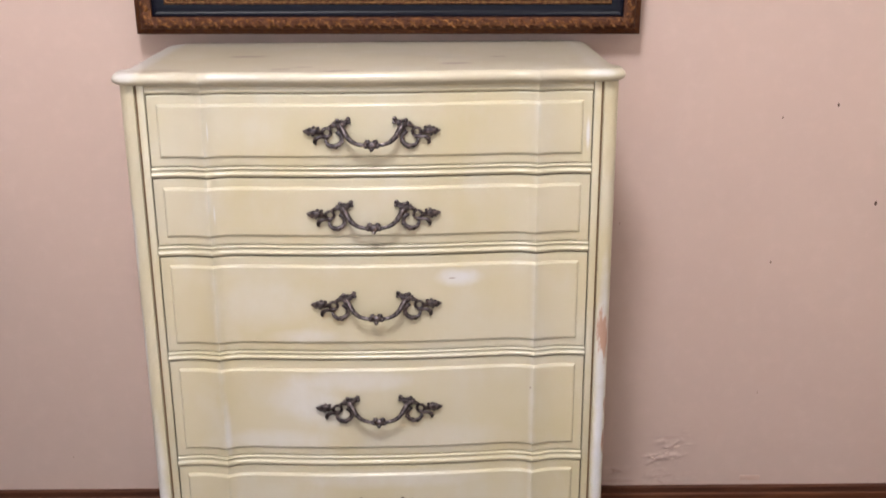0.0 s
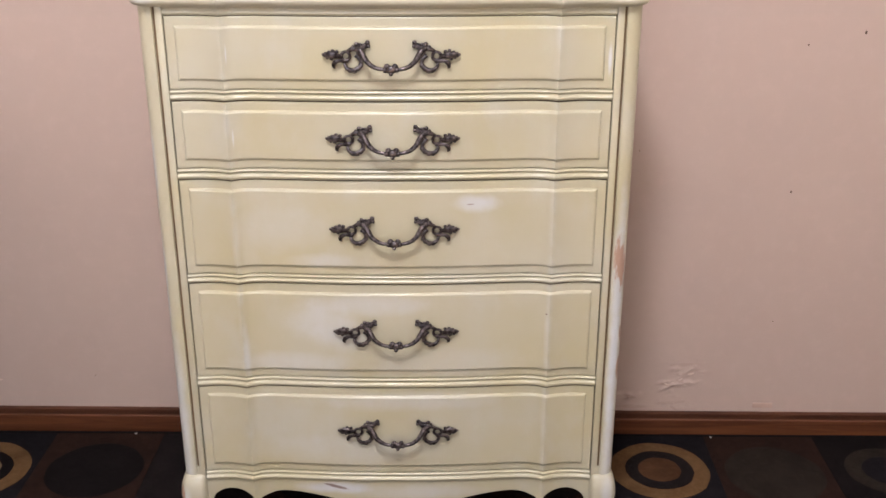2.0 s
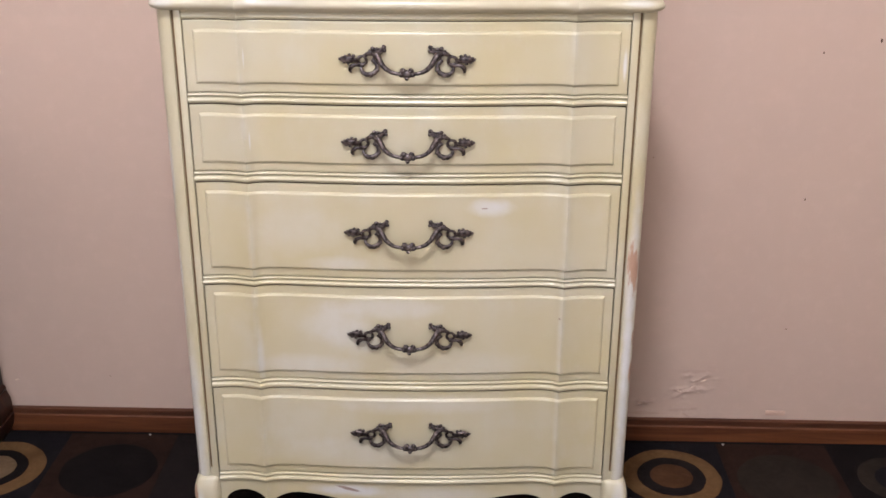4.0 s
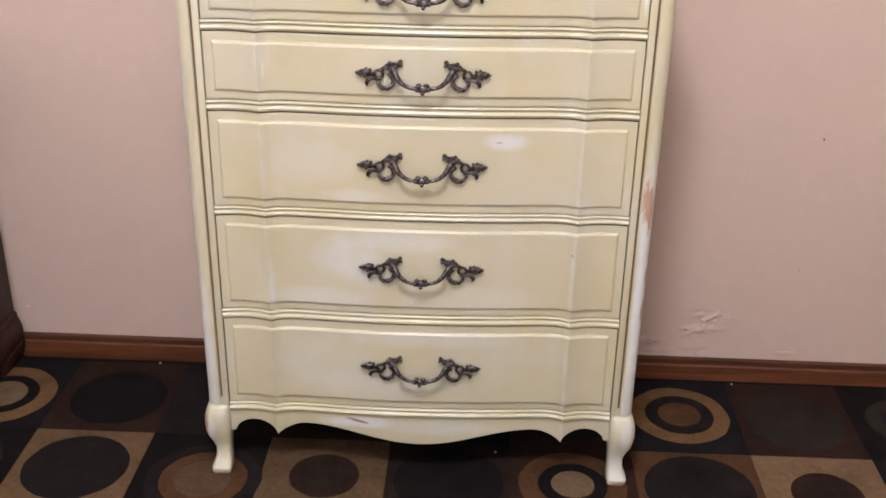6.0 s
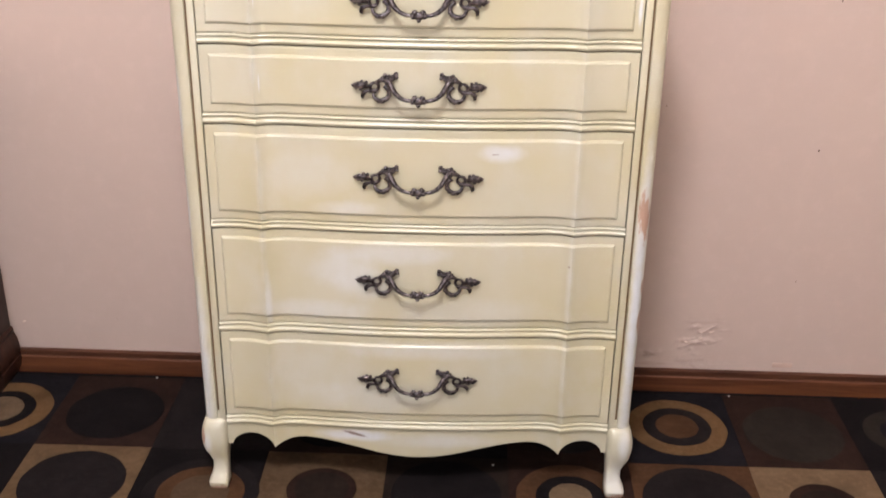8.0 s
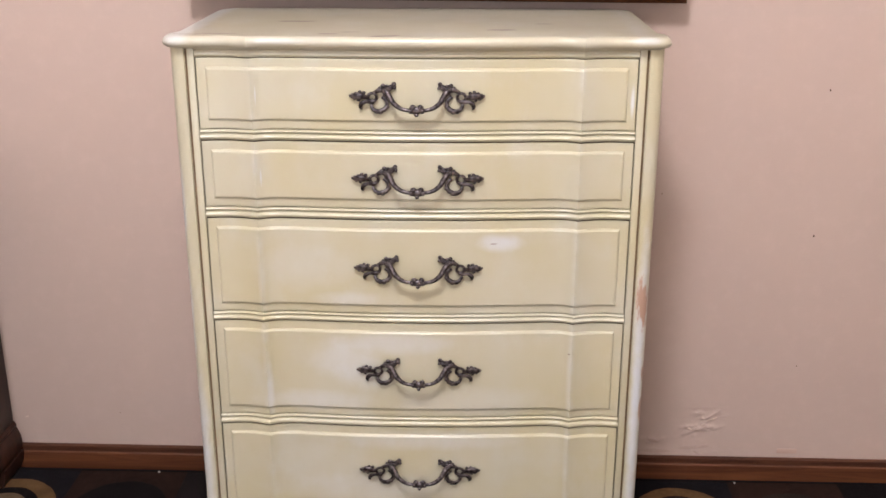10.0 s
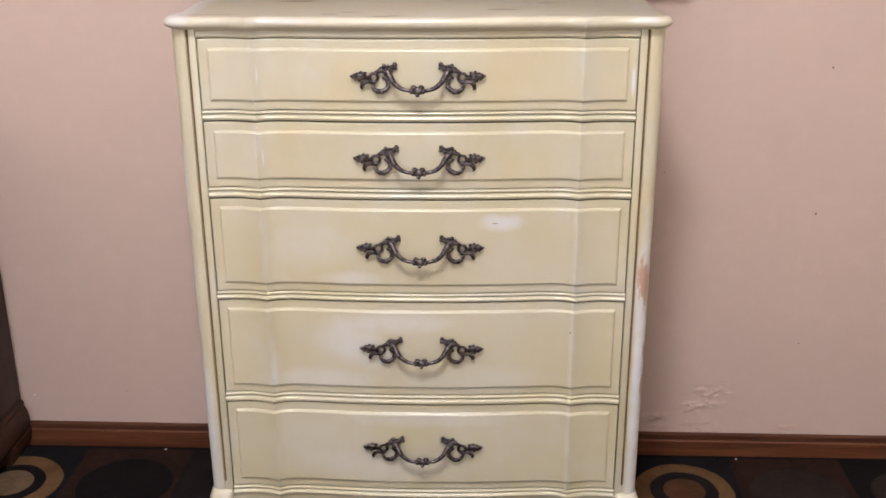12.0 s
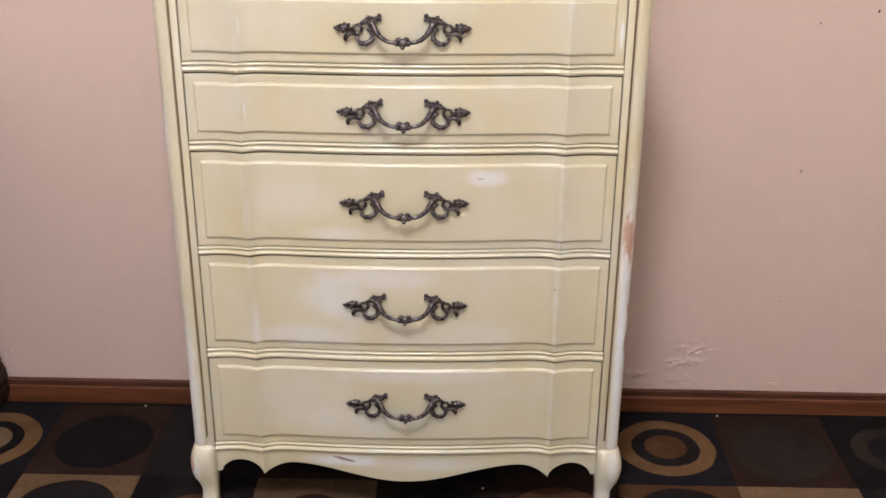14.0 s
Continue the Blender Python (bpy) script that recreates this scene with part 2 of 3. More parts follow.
M_LEG = cream_paint("cream_leg_paint", wear_sheen=[(0.44, 0.04, 0.03, 0.04, 0.4), (-0.44, 0.04, 0.03, 0.03, 0.25), (0.445, 0.13, 0.012, 0.03, 0.6), (-0.452, 0.115, 0.010, 0.025, 0.6)],
                    bare=[(-0.461, 0.132, 0.0055, 0.018, 0), (0.462, 0.10, 0.005, 0.006, 0), (0.437, 0.003, 0.03, 0.009, 0), (-0.437, 0.003, 0.03, 0.008, 0)])
M_GLAZE = wood("brown_glaze", GLAZE, (0.18, 0.11, 0.052), rough=0.6, coat=0)
M_JOINT = wood("dark_joint_glaze", (0.035, 0.019, 0.010), (0.065, 0.036, 0.018), rough=0.7, coat=0, shine=0.1)
M_CASE = wood("raw_case_wood", (0.20, 0.13, 0.07), (0.30, 0.20, 0.11), rough=0.7, coat=0)
M_BASE = wood("stained_baseboard", (0.061, 0.0188, 0.0082), (0.134, 0.0455, 0.0185), (2, 30, 50), 0.45, 0.0, 0.25)
M_BASE_LIP = wood("baseboard_lip_shaded", (0.046, 0.016, 0.009), (0.092, 0.033, 0.017), (2, 30, 50), 0.45, 0.0, 0.3)
# floor out of view, lightened to bounce light onto the lower drawers
M_FLOOR = wood("floor_wood", (0.27, 0.18, 0.11), (0.38, 0.27, 0.17), (20, 1.2, 10), 0.45)
M_DARKWOOD = wood("dark_cabinet_wood", (0.020, 0.008, 0.006), (0.050, 0.019, 0.012), (30, 30, 3), 0.35, 0.0, 0.2)
M_PEWTER = pewter()
M_GILT = gilt("antique_gilt", (0.090, 0.036, 0.018), (0.24, 0.130, 0.055))
M_BEAD = gilt("bright_gilt_bead", (0.15, 0.065, 0.034), (0.62, 0.42, 0.24))
M_GILT_CARVE = gilt("antique_gilt_carving", (0.070, 0.025, 0.013), (0.22, 0.100, 0.036))
M_GILT_DARK = gilt("antique_gilt_side", (0.052, 0.017, 0.009), (0.105, 0.042, 0.017))
M_BLACK = Nodes("black_lacquer")
M_BLACK.bsdf.inputs["Specular IOR Level"].default_value = 0.08
M_BLACK = M_BLACK.done(M_BLACK.mix(M_BLACK.noise(30.0), (0.0026, 0.0030, 0.0075), (0.0045, 0.0052, 0.012)), 0.28)
M_CANVAS = canvas()
M_HOLE = Nodes("nail_hole_dark").done((0.10, 0.06, 0.05), 0.9)
M_CHIP = Nodes("bare_plaster").done((0.62, 0.49, 0.43), 0.9)
M_LINT = Nodes("pale_lint").done((0.42, 0.39, 0.36), 0.9)
RUG = dict(
    black=pile("rug_black", (0.0064, 0.0047, 0.0055), (0.0098, 0.0072, 0.0080)), navy=pile("rug_navy", (0.0080, 0.0068, 0.0094), (0.0125, 0.0105, 0.0135)),
    charcoal=pile("rug_charcoal", (0.0108, 0.0080, 0.0088), (0.0165, 0.0122, 0.0130)), grey=pile("rug_grey", (0.0185, 0.0140, 0.0118), (0.026, 0.0198, 0.0166)),
    cocoa=pile("rug_cocoa", (0.0145, 0.0092, 0.0078), (0.022, 0.0138, 0.0110)),
    umber=pile("rug_umber", (0.0195, 0.0096, 0.0080), (0.029, 0.0146, 0.0112)), rust=pile("rug_rust", (0.062, 0.029, 0.0150), (0.088, 0.042, 0.0220)),
    clay=pile("rug_clay", (0.072, 0.044, 0.027), (0.092, 0.057, 0.036)), gold=pile("rug_gold", (0.116, 0.063, 0.029), (0.150, 0.084, 0.040)),
    # tan darkened to carry the chest's shadow, then a paler tan
    tan_shaded=pile("rug_tan_shaded", (0.082, 0.049, 0.028), (0.112, 0.069, 0.041)), sand=pile("rug_sand", (0.140, 0.088, 0.051), (0.182, 0.118, 0.072)),
    tan=pile("rug_tan", (0.106, 0.064, 0.035), (0.140, 0.087, 0.050)), beige=pile("rug_beige", (0.124, 0.081, 0.050), (0.160, 0.107, 0.068)))


# ---- mesh helpers ----
def part(name, bm, material, parent=None, label="", smooth=True, m=None):
    """Link a bmesh as one mesh object, under a thing or a part."""
    bmesh.ops.remove_doubles(bm, verts=bm.verts, dist=1e-6)
    bmesh.ops.recalc_face_normals(bm, faces=bm.faces)
    mesh = bpy.data.meshes.new(name)
    bm.to_mesh(mesh)
    bm.free()
    mesh.materials.append(material)
    if smooth:
        mesh.polygons.foreach_set("use_smooth", [True] * len(mesh.polygons))
        mesh.set_sharp_from_angle(angle=radians(38))
    ob = new(name, mesh)
    if parent:
        ob.parent = parent
    if m is not None:
        ob.matrix_basis = m
    return tagged(ob, label)


def box(bm, x0, x1, y0, y1, z0, z1, bevel=0.0):
    made = bmesh.ops.create_cube(bm, size=1, matrix=Matrix.LocRotScale(((x0 + x1) / 2, (y0 + y1) / 2, (z0 + z1) / 2), None, (abs(x1 - x0), abs(y1 - y0), abs(z1 - z0))))
    if bevel:
        edges = list({e for v in made["verts"] for e in v.link_edges})
        bmesh.ops.bevel(bm, geom=edges, offset=bevel, segments=2, profile=0.6, affect="EDGES")
    return bm


def skin(bm, rings, closed=True, caps=True):
    """Faces between rings of equally many points."""
    rows = [[bm.verts.new(p) for p in ring] for ring in rings]
    count = len(rows[0])
    for a, b in zip(rows, rows[1:]):
        for i in range(count if closed else count - 1):
            k = (i + 1) % count
            bm.faces.new((a[i], a[k], b[k], b[i]))
    if caps:
        bm.faces.new(rows[0])
        bm.faces.new(rows[-1])
    return rows


def smooth_line(points, steps=6):
    """A Catmull-Rom line through points of any dimension."""
    pts = [Vector(p) for p in points]
    pts = [pts[0] * 2 - pts[1], *pts, pts[-1] * 2 - pts[-2]]
    out = []
    for a, b, c, d in zip(pts, pts[1:], pts[2:], pts[3:]):
        for i in range(steps):
            t = i / steps
            out.append(0.5 * ((2 * b) + (c - a) * t + (2 * a - 5 * b + 4 * c - d) * t * t + (3 * b - a - 3 * c + d) * t ** 3))
    return out + [pts[-2]]


def tube(bm, points, radii, sides=8, flat=1.0):
    """A round bar along points; radii are spread evenly along it. flat squeezes it in y."""
    line = smooth_line(points)
    rings = []
    for i, p in enumerate(line):
        way = (line[min(i + 1, len(line) - 1)] - line[max(i - 1, 0)]).normalized()
        u = way.cross(Vector((0, 1, 0)))
        u = (u if u.length > 1e-4 else Vector((1, 0, 0))).normalized()
        v = way.cross(u)
        at = i / (len(line) - 1) * (len(radii) - 1)
        k = min(int(at), len(radii) - 2)
        r = radii[k] + (radii[k + 1] - radii[k]) * (at - k)
        ring = []
        for j in range(sides):
            a = math.tau * j / sides
            ring.append(p + (u * math.cos(a) + v * math.sin(a) * flat) * r)
        rings.append(ring)
    skin(bm, rings)


def blob(bm, x, y, z, rx, ry, rz, turn=0.0):
    m = Matrix.LocRotScale((x, y, z), Euler((0, radians(turn), 0)), (rx, ry, rz))
    bmesh.ops.create_icosphere(bm, subdivisions=2, radius=1, matrix=m)


# ---- the room ----
ROOM_W, ROOM_E, ROOM_S, ROOM_H = -2.3, 2.3, -4.0, 3.20


def uneven(x, z):
    """How far the damp, blistered plaster stands out of the wall."""
    near = math.exp(-(((x - 0.690) / 0.062) ** 2 + ((z - 0.158 - (x - 0.69) * 0.3) / 0.046) ** 2) ** 1.5)
    near += 1.3 * math.exp(-(((x - 0.555) / 0.035) ** 2 + ((z - 0.09) / 0.030) ** 2))
    near += 0.6 * math.exp(-(((x - 0.68) / 0.060) ** 2 + ((z - 0.080) / 0.018) ** 2))
    p = Vector((x * 19 + z * 8, 0.0, z * 54 - x * 14))
    warp = Vector((noise.noise(p * 0.6), 0.0, noise.noise(p * 0.6 + Vector((9, 0, 4)))))
    crack = max(0.0, 1 - abs(noise.fractal(p + warp * 1.2, 0.8, 2.1, 3)) * 4.0)
    swell = noise.fractal(p * 0.7 + Vector((5, 2, 1)), 0.9, 2.0, 3)
    return near * (0.0046 * crack * min(max(swell * 4 + 0.5, 0.0), 1.0) + 0.0020 * swell) + 0.0006 * noise.noise(Vector((x * 3, 0, z * 3)))


bm = bmesh.new()
xs = sorted({*np.linspace(ROOM_W, 0.45, 24).round(4).tolist(), *np.linspace(0.45, 0.95, 130).round(4).tolist(), *np.linspace(0.95, ROOM_E, 12).round(4).tolist()})
zs = sorted({0.0, *np.linspace(0.055, 0.32, 80).round(4).tolist(), *np.linspace(0.32, ROOM_H, 20).round(4).tolist()})
rows = [[bm.verts.new((x, -uneven(x, z), z)) for x in xs] for z in zs]
for a, b in zip(rows, rows[1:]):
    for i in range(len(xs) - 1):
        bm.faces.new((a[i], a[i + 1], b[i + 1], b[i]))
box(bm, ROOM_W, ROOM_E, 0.004, 0.12, 0, ROOM_H)
wall_north = tagged(part("wall_north", bm, M_WALL), "pink painted plaster wall, blistered near the baseboard", "wall", kind="structure")

for x, z, r in ((0.909, 0.653, 0.0032), (0.907, 1.0, 0.0028), (1.031, 1.028, 0.0045), (0.546, 0.752, 0.0016), (1.142, 0.796, 0.006), (0.905, 0.315, 0.0018), (-0.80, 0.15, 0.0015)):
    bm = bmesh.new()
    bmesh.ops.create_cone(bm, cap_ends=True, segments=10, radius1=r * 0.7, radius2=r * 0.4, depth=0.0016, matrix=pose(x, -0.0012, z, 90, 0, 20) @ Matrix.Diagonal((1, 1.4, 1, 1)))
    part("nail_hole", bm, M_HOLE, wall_north)
for x, z, rx, rz, turn in ((-1.045, 0.135, 0.005, 0.002, -15), (0.715, 0.166, 0.009, 0.002, -28), (0.655, 0.137, 0.008, 0.0016, 20), (0.690, 0.150, 0.006, 0.0016, -30)):
    bm = bmesh.new()
    bmesh.ops.create_icosphere(bm, subdivisions=2, radius=1, matrix=pose(x, -0.001 - uneven(x, z), z, 0, turn, 0) @ Matrix.Diagonal((rx, 0.0018, rz, 1)))
    for v in bm.verts:
        v.co += Vector((noise.noise(v.co * 300), 0, noise.noise(v.co * 300 + Vector((7, 0, 0))))) * min(rx, rz) * 0.5
    part("paint_chip", bm, M_CHIP, wall_north)

# unseen wall; its opening and window are added to hold the fill lamp
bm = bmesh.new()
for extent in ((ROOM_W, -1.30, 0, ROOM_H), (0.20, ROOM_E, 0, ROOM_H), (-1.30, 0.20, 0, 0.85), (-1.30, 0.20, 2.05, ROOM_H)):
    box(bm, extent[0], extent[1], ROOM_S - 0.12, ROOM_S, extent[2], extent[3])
tagged(part("wall_south", bm, M_PLAIN, smooth=False), "plain pale painted wall with an added opening for fill light", "wall", kind="structure")
window = tagged(new("added_window_1"), "added white window frame, never in view, around the fill lamp", "window", kind="structure")
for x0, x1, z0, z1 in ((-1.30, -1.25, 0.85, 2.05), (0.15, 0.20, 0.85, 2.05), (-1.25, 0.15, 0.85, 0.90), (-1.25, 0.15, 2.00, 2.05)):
    part("added_window_frame", box(bmesh.new(), x0, x1, ROOM_S - 0.11, ROOM_S - 0.05, z0, z1, 0.004), M_CEIL, window)
bm = bmesh.new()
box(bm, 0.880, 0.930, -0.0022, 0.0, 0.071, 0.084, 0.0008)
part("filler_patch", bm, Nodes("filler").done((0.50, 0.36, 0.31), 0.8), wall_north)
for name, extent in (("wall_west", (ROOM_W - 0.12, ROOM_W, ROOM_S - 0.12, 0.12, 0, ROOM_H)), ("wall_east", (ROOM_E, ROOM_E + 0.12, ROOM_S - 0.12, 0.12, 0, ROOM_H))):
    tagged(part(name, box(bmesh.new(), *extent), M_PLAIN, smooth=False), "plain unseen wall, painted pale for neutral bounce", "wall", kind="structure")
tagged(part("ceiling", box(bmesh.new(), ROOM_W - 0.12, ROOM_E + 0.12, ROOM_S - 0.12, 0.12, ROOM_H, ROOM_H + 0.1), M_CEIL, smooth=False), "plain white ceiling", "ceiling", kind="structure")
tagged(part("floor", box(bmesh.new(), ROOM_W - 0.12, ROOM_E + 0.12, ROOM_S - 0.12, 0.12, -0.10, -0.012), M_FLOOR, smooth=False), "unseen wooden floor under the rug, lightened to bounce light", "floor", kind="structure")

# baseboard with a hollow upper lip, its shade put into a darker colour
bm = bmesh.new()
section = [(0.0, -0.012), (-0.014, -0.012), (-0.0150, 0.030), (-0.0145, 0.0385), (-0.0115, 0.0415), (0.0, 0.0415)]
skin(bm, [[(x, y, z) for y, z in section] for x in np.linspace(ROOM_W, ROOM_E, 30)])
baseboard = tagged(part("baseboard", bm, M_BASE), "reddish brown stained wooden baseboard", "baseboard", kind="structure")
bm = bmesh.new()
section = [(0.0, 0.0415), (-0.0112, 0.0415), (-0.0105, 0.0480), (-0.0125, 0.0535), (-0.0120, 0.0570), (-0.009, 0.0585), (0.0, 0.0585)]
skin(bm, [[(x, y, z) for y, z in section] for x in np.linspace(ROOM_W, ROOM_E, 30)])
part("top_lip", bm, M_BASE_LIP, baseboard, "moulded upper edge, shade of its hollow put into the colour")


# ---- the rug ----
PITCH, RUG_X, RUG_Y = 0.2765, -0.904, -0.0635
rug = tagged(new("rug"), "dark tufted rug patterned with squares and rings", "rug")
rug.matrix_basis = pose(0, -0.0015, 0, 0, 0, 0.3)
part("backing", box(bmesh.new(), RUG_X - PITCH * 2, RUG_X + PITCH * 9, RUG_Y - PITCH * 5 - 0.03, -0.018, -0.0118, -0.0045, 0.002), RUG["black"], rug)

# each square: ground colour, then discs from the outside in: radius and colour, with the shift of their middle
RUG_ROWS = [
    [("charcoal", (("umber", 0.10),), 0, 0), ("navy", (("gold", 0.126), ("black", 0.085), ("beige", 0.057)), 0, 0), ("umber", (("black", 0.117),), 0.008, 0.006), ("charcoal", (), 0, 0),
     ("umber", (("black", 0.115),), 0, 0), ("black", (("grey", 0.12), ("rust", 0.08)), 0, 0), ("umber", (("charcoal", 0.11),), 0, 0), ("navy", (("gold", 0.121), ("charcoal", 0.083), ("rust", 0.052)), 0, 0.018),
     ("umber", (("grey", 0.119),), 0, 0.004), ("black", (("grey", 0.10), ("navy", 0.06)), 0, 0.02), ("umber", (("black", 0.11),), 0, 0)],
    [("umber", (("black", 0.11),), 0, 0), ("black", (("umber", 0.105),), 0, 0), ("tan", (("charcoal", 0.117),), 0, 0.0), ("black", (("charcoal", 0.129), ("rust", 0.097), ("clay", 0.064)), 0.016, -0.028),
     ("tan_shaded", (("umber", 0.078), ("cocoa", 0.060)), 0.002, 0.002), ("cocoa", (("black", 0.122),), 0, 0), ("umber", (("rust", 0.120), ("black", 0.077), ("beige", 0.048)), -0.003, 0.002), ("rust", (("charcoal", 0.122),), 0, 0.004),
     ("sand", (("umber", 0.080), ("cocoa", 0.056)), 0, 0.0), ("charcoal", (("black", 0.11),), 0, 0), ("black", (("gold", 0.12), ("navy", 0.08)), 0, 0)],
]


def pad(x0, x1, y0, y1, top):
    """A square of pile with soft edges."""
    bm = bmesh.new()
    rings = []
    for inset, z in ((0.0, -0.0045), (0.0, top - 0.0006), (0.0006, top - 0.0001), (0.0015, top)):
        ring = []
        for ax, ay, bx, by in ((x0, y0, x1, y0), (x1, y0, x1, y1), (x1, y1, x0, y1), (x0, y1, x0, y0)):
            for i in range(6):
                x, y = ax + (bx - ax) * i / 6, ay + (by - ay) * i / 6
                wob = 0.0012 * noise.noise(Vector((x * 40, y * 40, 3)))
                ring.append((min(max(x, x0 + inset), x1 - inset) + wob, min(max(y, y0 + inset), y1 - inset) + wob, z))
        rings.append(ring)
    skin(bm, rings)
    return bm


def disc(cx, cy, r, top, seed):
    """A disc of pile with soft, slightly wavering edges."""
    bm = bmesh.new()
    rings = []
    for inset, z in ((0.0, -0.0045), (0.0, top - 0.0016), (0.0012, top - 0.0004), (0.004, top)):
        ring = []
        for i in range(120):
            a = math.tau * i / 120
            rr = r * (1 + 0.022 * noise.noise(Vector((math.cos(a) * 2.2, math.sin(a) * 2.2, seed)))) + 0.0013 * noise.noise(Vector((math.cos(a) * 16, math.sin(a) * 16, seed + 5))) - inset
            ring.append((cx + rr * math.cos(a), cy + rr * math.sin(a), z))
        rings.append(ring)
    skin(bm, rings)
    return bm


for row in range(5):
    plan = RUG_ROWS[row % 2]
    for col in range(11):
        ground, discs, sx, sy = plan[(col + (row // 2) * 3) % 11]
        x0, y1 = RUG_X + (col - 2) * PITCH, RUG_Y - row * PITCH
        patch = part("patch", pad(x0, x0 + PITCH - 0.0002, y1 - PITCH + 0.0002, y1 if row else -0.030, 0.0), RUG[ground], rug)
        for depth, (colour, r) in enumerate(discs):
            part("disc", disc(x0 + PITCH / 2 + sx, y1 - PITCH / 2 + sy, r, 0.0009 * (depth + 1), col * 3 + row), RUG[colour], patch)
part("border", pad(RUG_X - PITCH * 2, RUG_X + PITCH * 9, -0.0298, -0.019, -0.0005), RUG["black"], rug)

for x, y in ((-0.70, -0.040), (0.773, -0.035), (0.17, -0.37)):
    tagged(part("lint", disc(0, 0, 0.0008, 0.0006, 1), M_LINT, m=pose(x, y, 0.0022)), "tiny pale speck of lint on the rug", "lint", "specks on the rug")


# ---- the chest of drawers ----
chest = tagged(new("chest_of_drawers"), "tall cream painted five-drawer chest with worn edges and pewter pulls", "chest of drawers")
chest.matrix_basis = pose(0, -0.46, 0, 0, 0, 1.0)
RIDGE = 0.308
INNER = [(0.0, 0.007), (0.08, 0.006), (0.16, 0.002), (0.22, -0.0025), (0.262, -0.005), (0.29, -0.002), (RIDGE, 0.006)]
OUTER = [(RIDGE, 0.006), (0.325, 0.0005), (0.35, -0.0045), (0.375, -0.005), (0.395, -0.0025), (0.412, 0.0)]


def spline(table):
    line = smooth_line(table, 8)
    return np.array([p.x for p in line]), np.array([p.y for p in line])


IN_X, IN_Y = spline([(a, b) for a, b in INNER])
OUT_X, OUT_Y = spline([(a, b) for a, b in OUTER])


def bow(x):
    """How far the serpentine front stands forward at x."""
    x = abs(x)
    return float(np.interp(x, IN_X, IN_Y) if x < RIDGE else np.interp(x, OUT_X, OUT_Y))


HALF = 0.4095
FRONT_X = sorted({round(v, 5) for v in [*np.linspace(-HALF, HALF, 65), -RIDGE, RIDGE, *np.linspace(-0.335, -0.285, 13), *np.linspace(0.285, 0.335, 13)]})


def swept(section, xs):
    """A moulding along the serpentine front: section of (forward, z)."""
    bm = bmesh.new()
    skin(bm, [[(x, -(bow(x) + f), z) for f, z in section] for x in xs])
    return bm


def drawer_front(z0, z1):
    """A drawer front with a raised field, worked on a grid."""
    bm = bmesh.new()
    x_edge = HALF - 0.0006
    steps = [0.0, 0.0007, 0.0018, 0.0045, 0.0160, 0.0165, 0.0177, 0.0188, 0.0202, 0.0218, 0.0235, 0.0255]
    gx = sorted({round(v, 5) for v in [*[-x_edge + s for s in steps], *[x_edge - s for s in steps], *[v for v in FRONT_X if abs(v) < x_edge - 0.027]]})
    gz = sorted({round(v, 5) for v in [*[z0 + s for s in steps], *[z1 - s for s in steps], *np.linspace(z0 + 0.03, z1 - 0.03, 5)]})

    def height(x, z):
        d = min(x_edge - abs(x), z - z0, z1 - z)
        edge = -0.0012 * max(0.0, 1 - d / 0.0018) ** 2
        step = min(max((d - 0.0165) / 0.0012, 0.0), 1.0)
        u = min(max((d - 0.0175) / 0.0042, 0.0), 1.0)
        return edge + 0.0024 * step + 0.0030 * math.sin(u * math.pi / 2)

    rows = [[bm.verts.new((x, -(bow(x) + height(x, z)), z)) for x in gx] for z in gz]
    for a, b in zip(rows, rows[1:]):
        for i in range(len(gx) - 1):
            bm.faces.new((a[i], a[i + 1], b[i + 1], b[i]))
    rim = rows[0] + [r[-1] for r in rows[1:]] + rows[-1][-2::-1] + [r[0] for r in rows[-2:0:-1]]
    back = [bm.verts.new((v.co.x, 0.012, v.co.z)) for v in rim]
    for i in range(len(rim)):
        k = (i + 1) % len(rim)
        bm.faces.new((rim[i], rim[k], back[k], back[i])).material_index = 1  # brown glaze in the joint
    bm.faces.new(back).material_index = 1
    return bm


